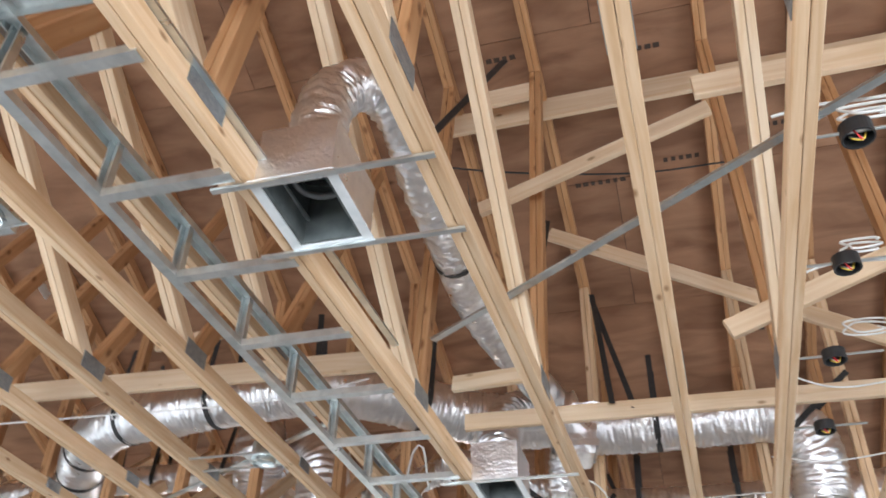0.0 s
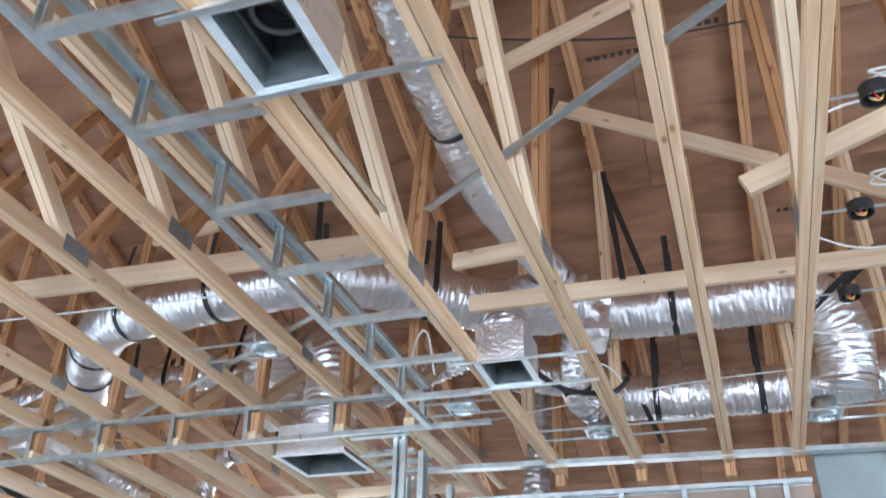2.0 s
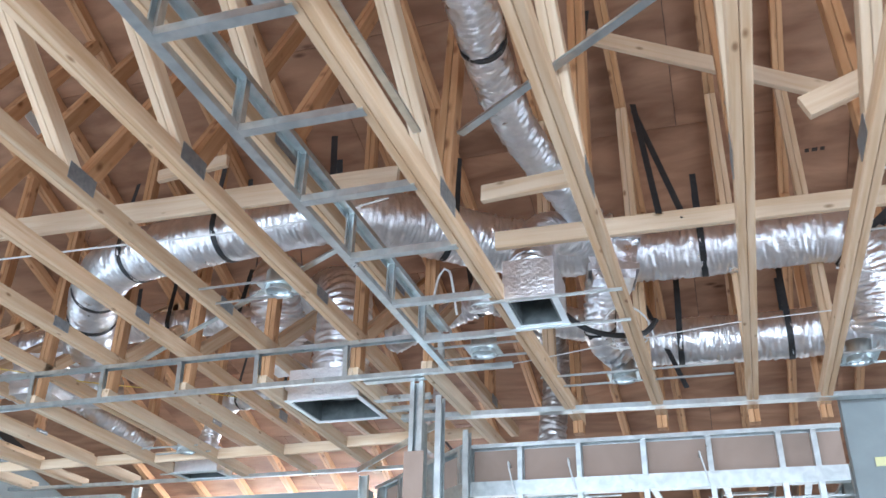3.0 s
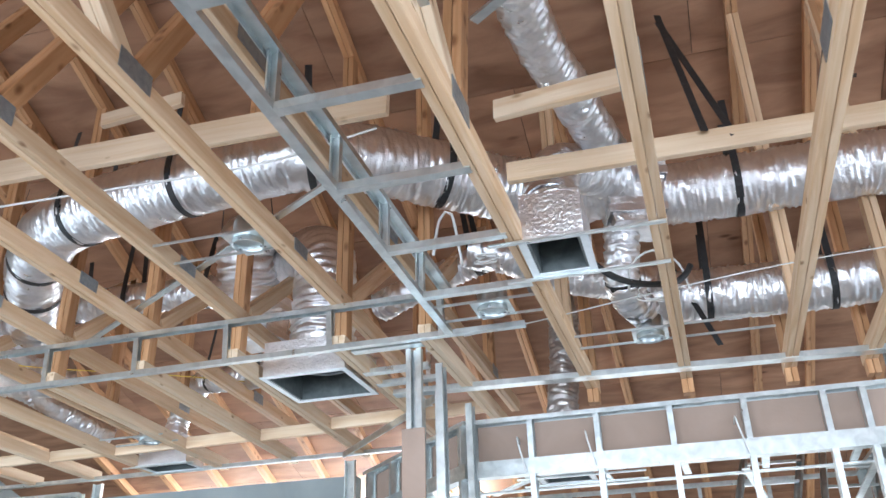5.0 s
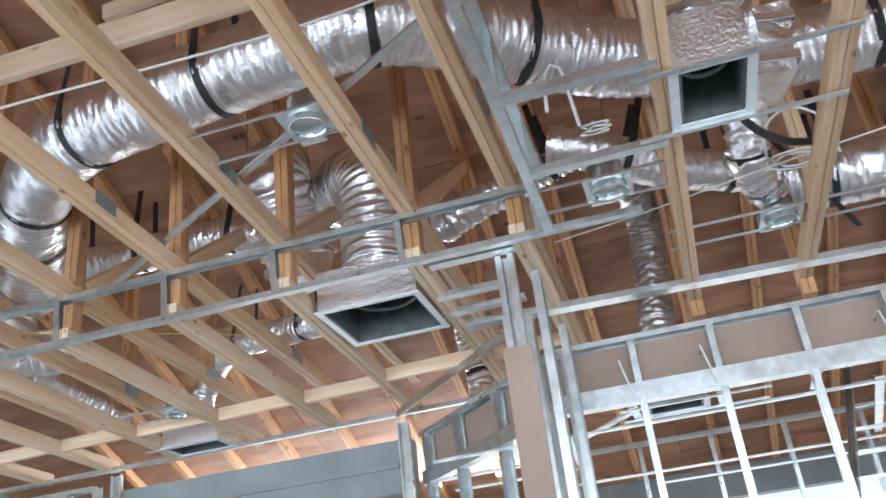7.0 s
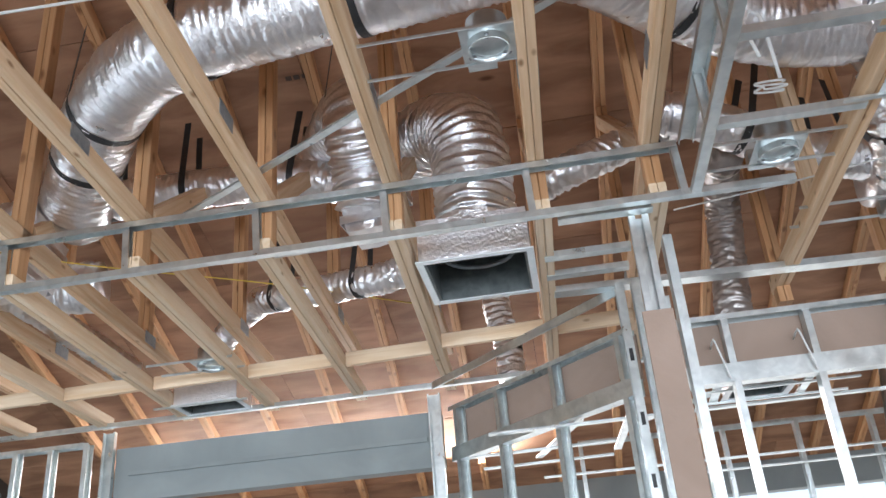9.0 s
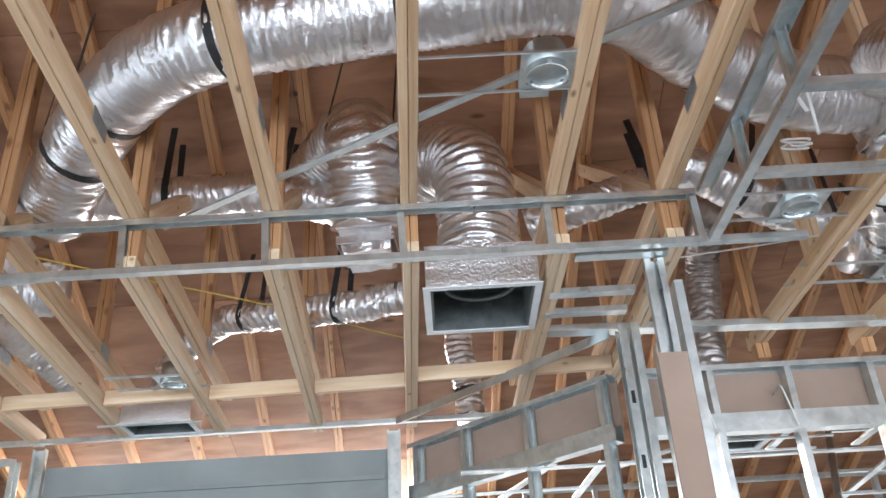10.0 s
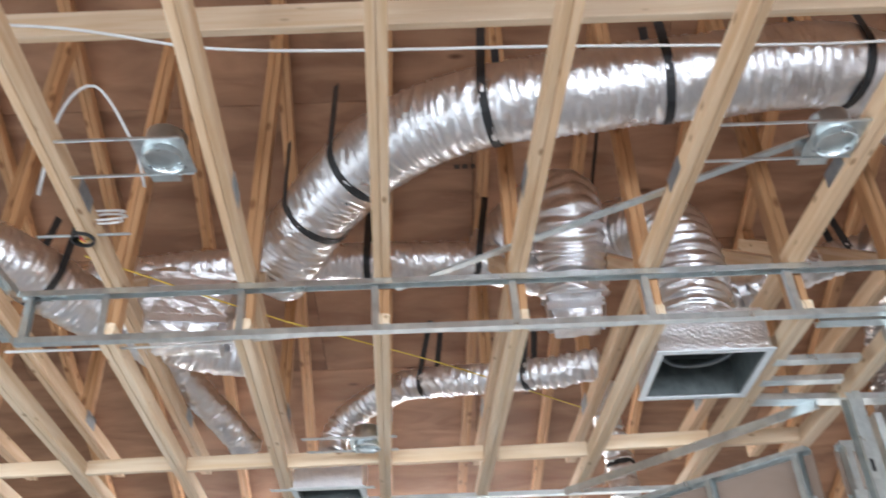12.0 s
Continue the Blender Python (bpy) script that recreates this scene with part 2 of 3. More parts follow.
def solid_box(name, lo, hi, material, label="", category="", kind="structure", parent=None):
    c = [(a + b) / 2 for a, b in zip(lo, hi)]
    d = [(b - a) / 2 for a, b in zip(lo, hi)]
    bm = bmesh.new()
    bmesh.ops.create_cube(bm, size=2, matrix=Matrix.Diagonal((*d, 1)))
    me = bpy.data.meshes.new(name)
    bm.to_mesh(me)
    bm.free()
    me.materials.append(material)
    ob = place(name, me, Matrix.Translation(c), parent)
    return tagged(ob, label, category, "", kind)


# ---- shell: ground, slab, outer walls with openings, roof ----
ROOF_Y, ROOF_Z, PITCH = 5.25, 5.45, 0.33
RIDGE_Y = 0.6


def roof_z(y):
    top = ROOF_Z + PITCH * (ROOF_Y - RIDGE_Y)
    return top - PITCH * abs(y - RIDGE_Y)


solid_box("ground", (-400, -400, -0.4), (400, 400, -0.15), GROUND)
solid_box("floor", (-8.6, -5.2, -0.15), (6.2, 11.8, 0.0), CONCRETE)
for name, lo, hi in (
        ("wall_south_sill", (-8.6, -5.2, 0), (6.2, -5.0, 0.15)), ("wall_south_head", (-8.6, -5.2, 2.55), (6.2, -5.0, 3.0)),
        ("wall_south_west", (-8.6, -5.2, 0.15), (-6.0, -5.0, 2.55)), ("wall_south_east", (4.0, -5.2, 0.15), (6.2, -5.0, 2.55)),
        ("wall_west_sill", (-8.7, -5.2, 0), (-8.5, 11.6, 0.15)), ("wall_west_head", (-8.7, -5.2, 2.55), (-8.5, 11.6, 3.0)),
        ("wall_west_south", (-8.7, -5.2, 0.15), (-8.5, -2.7, 2.55)), ("wall_west_north", (-8.7, 6.3, 0.15), (-8.5, 11.6, 2.55)),
        ("wall_east_sill", (6.0, -5.2, 0), (6.2, 11.6, 0.15)), ("wall_east_head", (6.0, -5.2, 2.55), (6.2, 11.6, 3.0)),
        ("wall_east_south", (6.0, -5.2, 0.15), (6.2, -2.7, 2.55)), ("wall_east_north", (6.0, 6.3, 0.15), (6.2, 11.6, 2.55)),
        ("wall_north_sill", (-8.6, 11.5, 0), (6.2, 11.7, 0.15)), ("wall_north_head", (-8.6, 11.5, 2.55), (6.2, 11.7, 2.85)),
        ("wall_gable_west", (-8.72, -5.2, 3.0), (-8.62, 11.6, 7.9)), ("wall_gable_east", (6.02, -5.2, 3.0), (6.12, 11.6, 7.9))):
    solid_box(name, lo, hi, DRYWALL)
slope = math.atan(PITCH)
roof = thing("roof", "brown plywood roof sheathing seen from below", "roof", kind="structure")
CW, CH = 1.22, 2.44
sheet = None
for side in (1, -1):
    for row in range(11 if side > 0 else 6):
        s0 = row * (CW + 0.004)
        for col in range(8):
            x0 = -9.6 + col * (CH + 0.005) + (CH / 2 if row % 2 else 0)
            if sheet is None:
                sheet = board_mesh(CH, CW, 0.015, PLY, 0.002)
            mid = s0 + CW / 2
            y = RIDGE_Y + side * mid * math.cos(slope)
            z = roof_z(RIDGE_Y) - mid * math.sin(slope) + 0.012
            place("panel", sheet, Matrix.Translation((x0 + CH / 2, y, z)) @ pose(0, 0, 0, -side * math.degrees(slope), 0, 0), roof)
for s in (1, -1):
    y0, y1 = RIDGE_Y - s * 0.05, RIDGE_Y + s * 12.6
    cover = board("roof_felt", (-1.3, y0, roof_z(y0) + 0.06), (-1.3, y1, roof_z(y1) + 0.06), 19.0, 0.03, INK, None)
    tagged(cover, kind="structure")
# dark lumber-mill stamps on the sheathing
for (x, y, n) in ((-0.1, 5.25, 7), (0.55, 5.15, 5), (0.3, 4.3, 6), (-3.6, 6.9, 3), (1.2, 5.0, 6), (-0.6, 4.2, 5), (1.1, 6.8, 3)):
    for k in range(n):
        w = 0.02 + 0.02 * random.random()
        place("stamp", board_mesh(round(w, 2), 0.035, 0.002, INK, 0.0005),
              Matrix.Translation((x + 0.055 * k, y, roof_z(y) - 0.002)) @ pose(0, 0, 0, -math.degrees(slope), 0, 0), roof)

# ---- trusses ----
PLY_W, GAP = 0.036, 0.0385


def two_ply(name, t, p, q, h=0.089, material=PINE, up=(0, 0, 1)):
    for s in (-0.5, 0.5):
        board(name, (s * GAP, p[0], p[1]), (s * GAP, q[0], q[1]), PLY_W, h, material, t, up)


def plate(t, y, z, w=0.17, h=0.08, rot=0):
    for s in (-1, 1):
        place("nail_plate", board_mesh(w, h, 0.003, PLATE, 0.0008), Matrix.Translation((s * 0.0785 / 2 + s * 0.0005, y, z)) @ pose(0, 0, 0, 90, 0, 90) @ pose(0, 0, 0, 0, 0, rot), t, "grey steel nail plate")


def to_roof(y, z, dy, dz):
    """Where a web from (y, z) along (dy, dz) meets the rafters."""
    s = 0.0
    while z + dz * s < roof_z(y + dy * s) - 0.1 and s < 6:
        s += 0.02
    return y + dy * s, z + dz * s


def truss(kind):
    base = HIGH if kind == "tray" else LOW
    t = thing("roof_truss", "two-ply pine roof truss with sloping webs and steel nail plates", "truss", group="roof trusses")
    end = 8.35 if kind == "tray" else 7.2
    two_ply("bottom_chord", t, (-4.9, base + 0.0445), (end, base + 0.0445))
    # rafters
    for s in (1, -1):
        e = 12.4 if s > 0 else -5.4
        two_ply("top_chord", t, (RIDGE_Y + s * 0.02, roof_z(RIDGE_Y) - 0.05), (e, roof_z(e) - 0.05), 0.089, PINE_RED)
    nodes = (-2.5, -0.4, 1.65, 3.66) if kind == "tray" else (-2.3, -0.25, 1.8, 3.86)
    zt = base + 0.085
    for y in nodes:
        plate(t, y, base + 0.075, 0.2, 0.09)
        two_ply("web", t, (y - 0.04, zt), to_roof(y, zt, -0.78, 0.62), 0.089, PINE_PALE)
        lean = 0.48 if kind == "tray" else 0.14
        two_ply("web", t, (y + 0.05, zt), to_roof(y + 0.05, zt, lean, 0.9), 0.089, PINE_RED)
    if kind == "tray":
        plate(t, 5.15, base + 0.06, 0.16, 0.07)
    if kind == "tray":
        two_ply("drop_chord", t, (5.80, LOW + 0.0445), (8.35, LOW + 0.0445), 0.089, PINE_PALE)
        two_ply("post", t, (5.87, LOW + 0.09), to_roof(5.87, LOW + 0.09, 0, 1), 0.089, PINE_RED, (0, 1, 0))
        two_ply("post", t, (7.45, HIGH + 0.1), to_roof(7.45, HIGH + 0.1, 0, 1), 0.089, PINE_RED, (0, 1, 0))
        two_ply("web", t, (5.95, HIGH + 0.1), to_roof(5.95, HIGH + 0.1, 0.8, 0.6), 0.089, PINE)
        plate(t, 7.45, HIGH + 0.06)
    else:
        two_ply("post", t, (7.11, LOW + 0.09), to_roof(7.11, LOW + 0.09, 0, 1), 0.089, PINE_RED, (0, 1, 0))
        two_ply("end_block", t, (7.11, LOW - 0.09), (7.11, LOW - 0.001), 0.089, PINE_RED, (0, 1, 0))
        two_ply("web", t, (6.12, zt), to_roof(6.12, zt, 0, 1), 0.089, PINE, (0, 1, 0))
    return t


first = truss("tray")
# where each tray truss meets the end frame, and how far it runs off square
TRAY = ((-1.55, 0.0), (-2.06, -0.02), (-2.73, -0.05), (-3.35, -0.065), (-3.985, -0.075), (-4.62, -0.085), (-5.24, -0.09), (-5.87, -0.09), (-6.5, -0.09))
for k, (x, lean) in enumerate(TRAY):
    m = pose(x - 5.72 * lean, 0, 0, 0, 0, -math.degrees(lean))
    if k:
        copy_thing(first, m)
    else:
        first.matrix_basis = m
first = truss("low")
SKEW = 0.022                    # these trusses run slightly off square
first.matrix_basis = pose(-0.94, 0, 0, 0, 0, -math.degrees(SKEW))
for x in (-0.335, 0.295, 0.765, 1.37, 1.97):
    copy_thing(first, pose(x, 0, 0, 0, 0, -math.degrees(SKEW)))

# ---- long boards and blocking ----
def bracing(p, q, w, h, label, material=PINE_PALE, up=(0, 0, 1)):
    ob = board("bracing_board", p, q, w, h, material, None, up)
    return tagged(ob, label, "board")


bracing((-7.0, 4.78, 4.0), (-1.35, 4.62, 3.78), 0.038, 0.14, "long pale pine bracing board nailed across the truss webs")
bracing((-0.85, 4.84, 3.42), (2.6, 4.9, 3.42), 0.038, 0.10, "pale pine bracing board laid across the truss webs")
bracing((-0.80, 4.38, 3.44), (-0.28, 4.3, 3.42), 0.038, 0.089, "short pine blocking between two trusses")
bracing((-0.28, 4.81, 4.7), (1.66, 4.6, 3.46), 0.038, 0.089, "pine diagonal brace board nailed to the webs")
bracing((0.64, 3.88, 3.31), (2.0, 3.88, 3.83), 0.038, 0.10, "pine brace board with a split rough end")
bracing((0.62, 3.10, 4.10), (2.2, 3.10, 4.14), 0.038, 0.12, "pine bracing board fixed across the upper webs")
bracing((-1.22, 1.18, 3.5), (-0.31, 1.48, 3.5), 0.038, 0.12, "pale pine board bridging tray and low trusses")
bracing((-0.9, 4.5, 5.53), (2.4, 4.5, 5.60), 0.038, 0.18, "long pine purlin under the roof sheathing")
bracing((-0.56, 4.0, 4.33), (0.75, 3.75, 4.59), 0.038, 0.089, "pine diagonal brace crossing behind the webs")
bracing((-0.62, 4.3, 5.52), (-0.24, 4.3, 5.54), 0.038, 0.14, "short pine block under the sheathing")
for x, y in ((-2.95, 4.95),):
    bracing((x - 0.26, y, 4.3), (x + 0.26, y, 4.34), 0.038, 0.089, "pine block between truss webs")
ends = sorted(x + 1.75 * lean for x, lean in TRAY)
for x0, x1 in zip(ends, ends[1:]):
    y = 7.5 if x0 < -2.9 else 7.38
    bracing((x0 + 0.042, y + 0.03, LOW + 0.05), (x1 - 0.042, y, LOW + 0.05), 0.038, 0.089, "pale pine blocking between lowered ceiling chords")

# ---- steel tray frames ----
RUNGS = (-1.0, -0.48, 0.03, 0.55, 1.06, 1.56, 2.08, 2.57, 3.10, 3.62, 4.16, 4.72, 5.25)
AX = -1.40
side = thing("tray_frame", "galvanized steel ladder framing along the side of the raised tray", "ceiling frame", (AX, 5.8, LOW))
loc = Matrix.Translation((-AX, -5.8, -LOW))


def sub(ob):
    ob.matrix_basis = loc @ ob.matrix_basis
    return ob


sub(channel("bottom_track", (AX, -1.2, LOW - 0.003), (AX, 5.78, LOW - 0.003), 0.042, 0.03, side))
sub(channel("top_track", (AX - 0.0, -1.2, HIGH - 0.003), (AX - 0.0, 5.75, HIGH - 0.003), 0.064, 0.03, side, (0, 0, -1)))
for y in RUNGS:
    sub(channel("rung", (AX + 0.02, y, LOW - 0.008), (-0.955 + 0.022 * y, y, LOW - 0.008), 0.042, 0.032, side, (0, 0, 1), 0.006))
    sub(channel("upright", (AX, y + 0.02, LOW + 0.0), (AX, y + 0.02, HIGH - 0.0), 0.042, 0.032, side, (0, -1, 0), 0.006))
front = thing("tray_frame", "galvanized steel ladder framing across the end of the raised tray", "ceiling frame", (AX, 5.8, LOW))
sub(channel("bottom_track", (-5.66, 5.79, LOW - 0.004), (AX + 0.42, 5.79, LOW - 0.004), 0.042, 0.03, front))
sub(channel("top_track", (-5.69, 5.775, HIGH - 0.004), (AX - 0.04, 5.775, HIGH - 0.004), 0.05, 0.03, front, (0, 0, -1)))
for x in (-5.64, -5.28, -4.65, -4.03, -3.39, -2.78, -2.12, -1.46):
    sub(channel("upright", (x, 5.79, LOW), (x - 0.01, 5.785, HIGH), 0.042, 0.032, front, (1, 0, 0), 0.006))
west = thing("tray_frame", "galvanized steel ladder framing on the far side of the raised tray", "ceiling frame", (AX, 5.8, LOW))
sub(channel("bottom_track", (-5.68, 0, LOW - 0.003), (-5.68, 5.76, LOW - 0.003), 0.042, 0.03, west))
sub(channel("top_track", (-5.70, 0, HIGH - 0.003), (-5.70, 5.74, HIGH - 0.003), 0.05, 0.03, west, (0, 0, -1)))
for y in RUNGS[2:]:
    sub(channel("upright", (-5.69, y, LOW), (-5.69, y, HIGH), 0.042, 0.032, west, (0, 1, 0), 0.006))

tagged(channel("steel_stub", (-1.46, 1.46, HIGH + 0.0), (-0.9, 1.49, HIGH + 0.0), 0.09, 0.035, None, (0, 0, -1)), "short galvanized track tying the tray frame to a truss", "track")
# flat braces and straps of sheet steel
def flat_bar(p, q, w, label, up=(0, 0, 1)):
    ob = channel("steel_brace", p, q, w, 0.012, None, up)
    return tagged(ob, label, "brace")


flat_bar((-0.73, 3.74, 3.35), (1.75, 2.02, 3.35), 0.036, "grey sheet steel brace lying diagonally over the truss chords")
flat_bar((-3.94, 6.03, 3.415), (-1.55, 4.6, 3.415), 0.036, "grey sheet steel brace lying diagonally over tray chords")
flat_bar((-0.93, -0.5, LOW + 0.092), (-0.80, 3.4, LOW + 0.092), 0.03, "thin galvanized steel runner between two trusses")
flat_bar((-2.96, 8.07, LOW - 0.03), (-1.72, 6.72, LOW - 0.03), 0.05, "grey steel track running diagonally overhead", (0.7, 0.75, 0))

# ---- air registers ----
def boot(cx, cy, w, d, rails, label, z=LOW, h=0.2, neck=0.1):
    """An open sheet-metal register boot with a folded flange, dark lining and a round collar inside."""
    t = thing("register_boot", label, "air vent", (cx, cy, z))
    m = 0.035
    for (x0, x1, y0, y1) in ((-w / 2 - m, w / 2 + m, -d / 2 - m, -d / 2), (-w / 2 - m, w / 2 + m, d / 2, d / 2 + m), (-w / 2 - m, -w / 2, -d / 2, d / 2), (w / 2, w / 2 + m, -d / 2, d / 2)):
        solid_box("flange", (x0, y0, -0.012), (x1, y1, -0.006), LIT_ZINC, "", "", "", t)
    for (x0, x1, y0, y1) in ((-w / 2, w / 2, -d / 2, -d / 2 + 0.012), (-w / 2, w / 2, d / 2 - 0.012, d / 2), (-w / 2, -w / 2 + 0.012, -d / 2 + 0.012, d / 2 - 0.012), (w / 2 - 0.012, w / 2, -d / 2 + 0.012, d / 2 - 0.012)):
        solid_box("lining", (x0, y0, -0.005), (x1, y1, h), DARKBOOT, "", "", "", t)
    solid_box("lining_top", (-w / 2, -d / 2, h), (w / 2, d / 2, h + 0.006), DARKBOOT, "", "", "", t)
    e = 0.004
    for (x0, x1, y0, y1) in ((-w / 2 - 0.02, w / 2 + 0.02, -d / 2 - 0.02, -d / 2 - e), (-w / 2 - 0.02, w / 2 + 0.02, d / 2 + e, d / 2 + 0.02), (-w / 2 - 0.02, -w / 2 - e, -d / 2 - e, d / 2 + e), (w / 2 + e, w / 2 + 0.02, -d / 2 - e, d / 2 + e)):
        solid_box("foil_wrap", (x0, y0, 0.0), (x1, y1, h + 0.02), FOIL, "", "", "", t)
    r = min(w, d) * 0.36
    pts = [(r * math.cos(a), r * math.sin(a), h - 0.07) for a in np.linspace(0, 2 * math.pi, 33)]
    place("collar", tube_mesh(pts, 0.012, PLATE, 0.03, 8), Matrix(), t, "crimped round steel collar")
    for y in rails:
        lx0, lx1 = -w / 2 - 0.16, w / 2 + (0.36 if w < 0.4 else 0.1)
        channel("rail", (lx0, y, -0.022), (lx1, y, -0.022), 0.022, 0.01, t)
    return t


boot(-0.725, 2.31, 0.23, 0.33, (-0.19, 0.19), "open galvanized register boot on two steel rails between trusses")
boot(-0.67, 4.98, 0.23, 0.33, (-0.2, 0.2), "open register boot with dark lining on steel rails")
boot(-2.41, 6.36, 0.50, 0.50, (), "large square return air boot with dark lining and light-brightened flange")
boot(-4.53, 8.02, 0.42, 0.24, (-0.14, 0.14), "small register boot on white rails near the outer wall")
boot(-1.02, 7.22, 0.30, 0.20, (-0.13, 0.13), "register boot on steel rails in the next room", 2.52)

# ---- flexible ducts ----
flex_duct([(-0.725, 2.31, 3.26), (-0.76, 2.33, 3.48), (-0.74, 2.38, 3.68), (-0.62, 2.47, 3.78), (-0.545, 2.65, 3.72), (-0.55, 2.95, 3.66), (-0.58, 3.4, 3.72), (-0.63, 3.9, 3.80), (-0.62, 4.4, 3.82), (-0.52, 4.9, 3.80), (-0.42, 5.4, 3.80)], 0.098, (0.5,), "silver foil duct arching from a register and running between trusses", 0.003)
flex_duct([(-0.30, 5.80, 3.83), (-0.65, 5.82, 3.84), (-1.02, 5.72, 3.87), (-1.40, 5.48, 3.91), (-1.72, 5.20, 3.90), (-2.05, 5.06, 3.88), (-2.69, 5.12, 3.88), (-3.36, 5.20, 3.87), (-3.78, 5.36, 3.88), (-4.10, 5.62, 3.86), (-4.36, 5.92, 3.80), (-4.62, 6.25, 3.66)], 0.180, (0.225, 0.375, 0.525, 0.675, 0.83, 0.905), "wide silver foil trunk duct curving across the tray")
flex_duct([(-0.37, 5.95, 3.80), (0.01, 5.98, 3.80), (0.52, 5.98, 3.80), (0.95, 5.98, 3.80), (1.14, 6.0, 3.72), (1.22, 6.03, 3.52), (1.21, 6.08, 3.32), (1.19, 6.1, 3.2)], 0.17, (0.30, 0.74), "silver foil trunk duct turning down beside a wall")
flex_duct([(-0.32, 6.72, 3.48), (0.21, 6.73, 3.46), (0.8, 6.72, 3.45), (1.38, 6.7, 3.47), (2.16, 6.78, 3.52)], 0.16, (0.14, 0.42), "silver foil branch duct resting over chords on black straps")
flex_duct([(-2.41, 6.36, 3.25), (-2.40, 6.34, 3.5), (-2.40, 6.34, 3.75), (-2.45, 6.42, 3.96), (-2.6, 6.6, 4.1), (-2.85, 6.85, 4.16)], 0.200, (), "silver foil return duct rising from a large boot", 0.009)
flex_duct([(-2.99, 6.5, 3.62), (-2.99, 6.42, 3.82), (-3.0, 6.30, 4.02), (-3.03, 6.40, 4.19), (-3.2, 6.7, 4.27), (-3.4, 7.0, 4.2)], 0.185, (0.45,), "silver foil duct elbow dropping to a plenum", 0.009)
flex_duct([(-5.81, 6.7, 3.96), (-4.87, 6.7, 4.02), (-4.05, 6.7, 4.02), (-3.5, 6.72, 4.0), (-3.1, 6.75, 3.9)], 0.115, (0.42, 0.6, 0.85), "slim silver foil branch duct on black straps")
flex_duct([(-4.53, 8.02, 3.27), (-4.52, 8.05, 3.45), (-4.42, 8.0, 3.58), (-4.2, 7.78, 3.62), (-3.98, 7.55, 3.60), (-3.5, 7.28, 3.50), (-3.1, 7.1, 3.44), (-2.8, 7.0, 3.44)], 0.088, (0.5, 0.8), "narrow silver foil duct feeding the small register", 0.0055)
flex_duct([(-2.49, 8.7, 4.07), (-2.49, 8.7, 3.77), (-2.44, 8.7, 3.44), (-2.43, 8.7, 3.17)], 0.1, (0.72,), "narrow silver foil duct hanging straight down", 0.0055)
flex_duct([(-1.08, 6.45, 3.88), (-1.49, 6.55, 3.82), (-1.83, 6.48, 3.67), (-2.1, 6.58, 3.62)], 0.09, (0.3,), "narrow silver foil duct beside the return duct", 0.0055)
flex_duct([(-0.69, 5.01, 3.28), (-0.69, 5.1, 3.47), (-0.65, 5.29, 3.67), (-0.52, 5.57, 3.79), (-0.37, 5.79, 3.82)], 0.12, (), "silver foil duct rising from a register to the junction", 0.0055)
flex_duct([(-0.39, 5.88, 3.76), (-0.43, 5.9, 3.47), (-0.45, 6.0, 3.28), (-0.37, 6.25, 3.22)], 0.09, (0.6,), "silver foil duct dropping from the junction box", 0.0055)
# this foil duct takes the darker skin, its shade put into the colour
flex_duct([(-1.02, 6.7, 3.72), (-0.98, 7.0, 3.78), (-0.96, 7.25, 3.66), (-0.98, 7.32, 3.38), (-1.02, 7.32, 3.05), (-1.03, 7.30, 2.78)], 0.10, (), "semi-dull foil duct in a shade-darkened colour dropping beyond the wall track", 0.0, SHADED_FOIL)
flex_duct([(-1.38, 6.28, 3.79), (-1.18, 6.31, 3.74), (-0.77, 6.47, 3.6), (-0.37, 6.67, 3.58), (-0.25, 6.75, 3.59)], 0.11, (0.35, 0.75), "silver foil branch duct beneath the trunk")
flex_duct([(-7.06, 5.15, 3.76), (-6.34, 5.53, 3.67), (-5.87, 5.9, 3.59), (-5.55, 6.37, 3.53), (-5.1, 6.77, 3.53), (-4.76, 6.85, 3.53)], 0.15, (0.3, 0.55), "silver foil duct at the tray's far corner")
flex_duct([(-5.06, 7.84, 3.3), (-5.22, 7.51, 3.44), (-5.43, 7.06, 3.59), (-5.70, 6.6, 3.65)], 0.09, (), "narrow silver foil duct near the outer wall")

# ---- foil junction boxes ----
def plenum(p, dims, rot, label):
    t = thing("duct_junction", label, "duct fitting", p)
    t.rotation_euler = (0, 0, radians(rot))
    bm = bmesh.new()
    bmesh.ops.create_cube(bm, size=1, matrix=Matrix.Diagonal((*dims, 1)))
    bmesh.ops.subdivide_edges(bm, edges=bm.edges[:], cuts=9, use_grid_fill=True)
    for v in bm.verts:
        low = 0.5 - v.co.z / dims[2]
        v.co.x *= 1 - 0.3 * low
        v.co.y *= 1 - 0.2 * low
        v.co += Vector([0.012 * noise.noise(v.co * 14 + Vector((7 * c, 0, 0))) for c in range(3)])
    me = bpy.data.meshes.new("plenum")
    bm.to_mesh(me)
    bm.free()
    me.materials.append(FOIL)
    place("body", me, Matrix(), t)
    w, d, h = dims
    for z, f in ((h * 0.28, 0.93), (-h * 0.3, 0.8)):
        a, b = w / 2 * f + 0.012, d / 2 * (f + 0.05) + 0.012
        for q0, q1 in (((-a, -b), (a, -b)), ((a, -b), (a, b)), ((a, b), (-a, b)), ((-a, b), (-a, -b))):
            board("tape_band", (*q0, z), (*q1, z), 0.004, 0.05, FOIL, t)
    return t


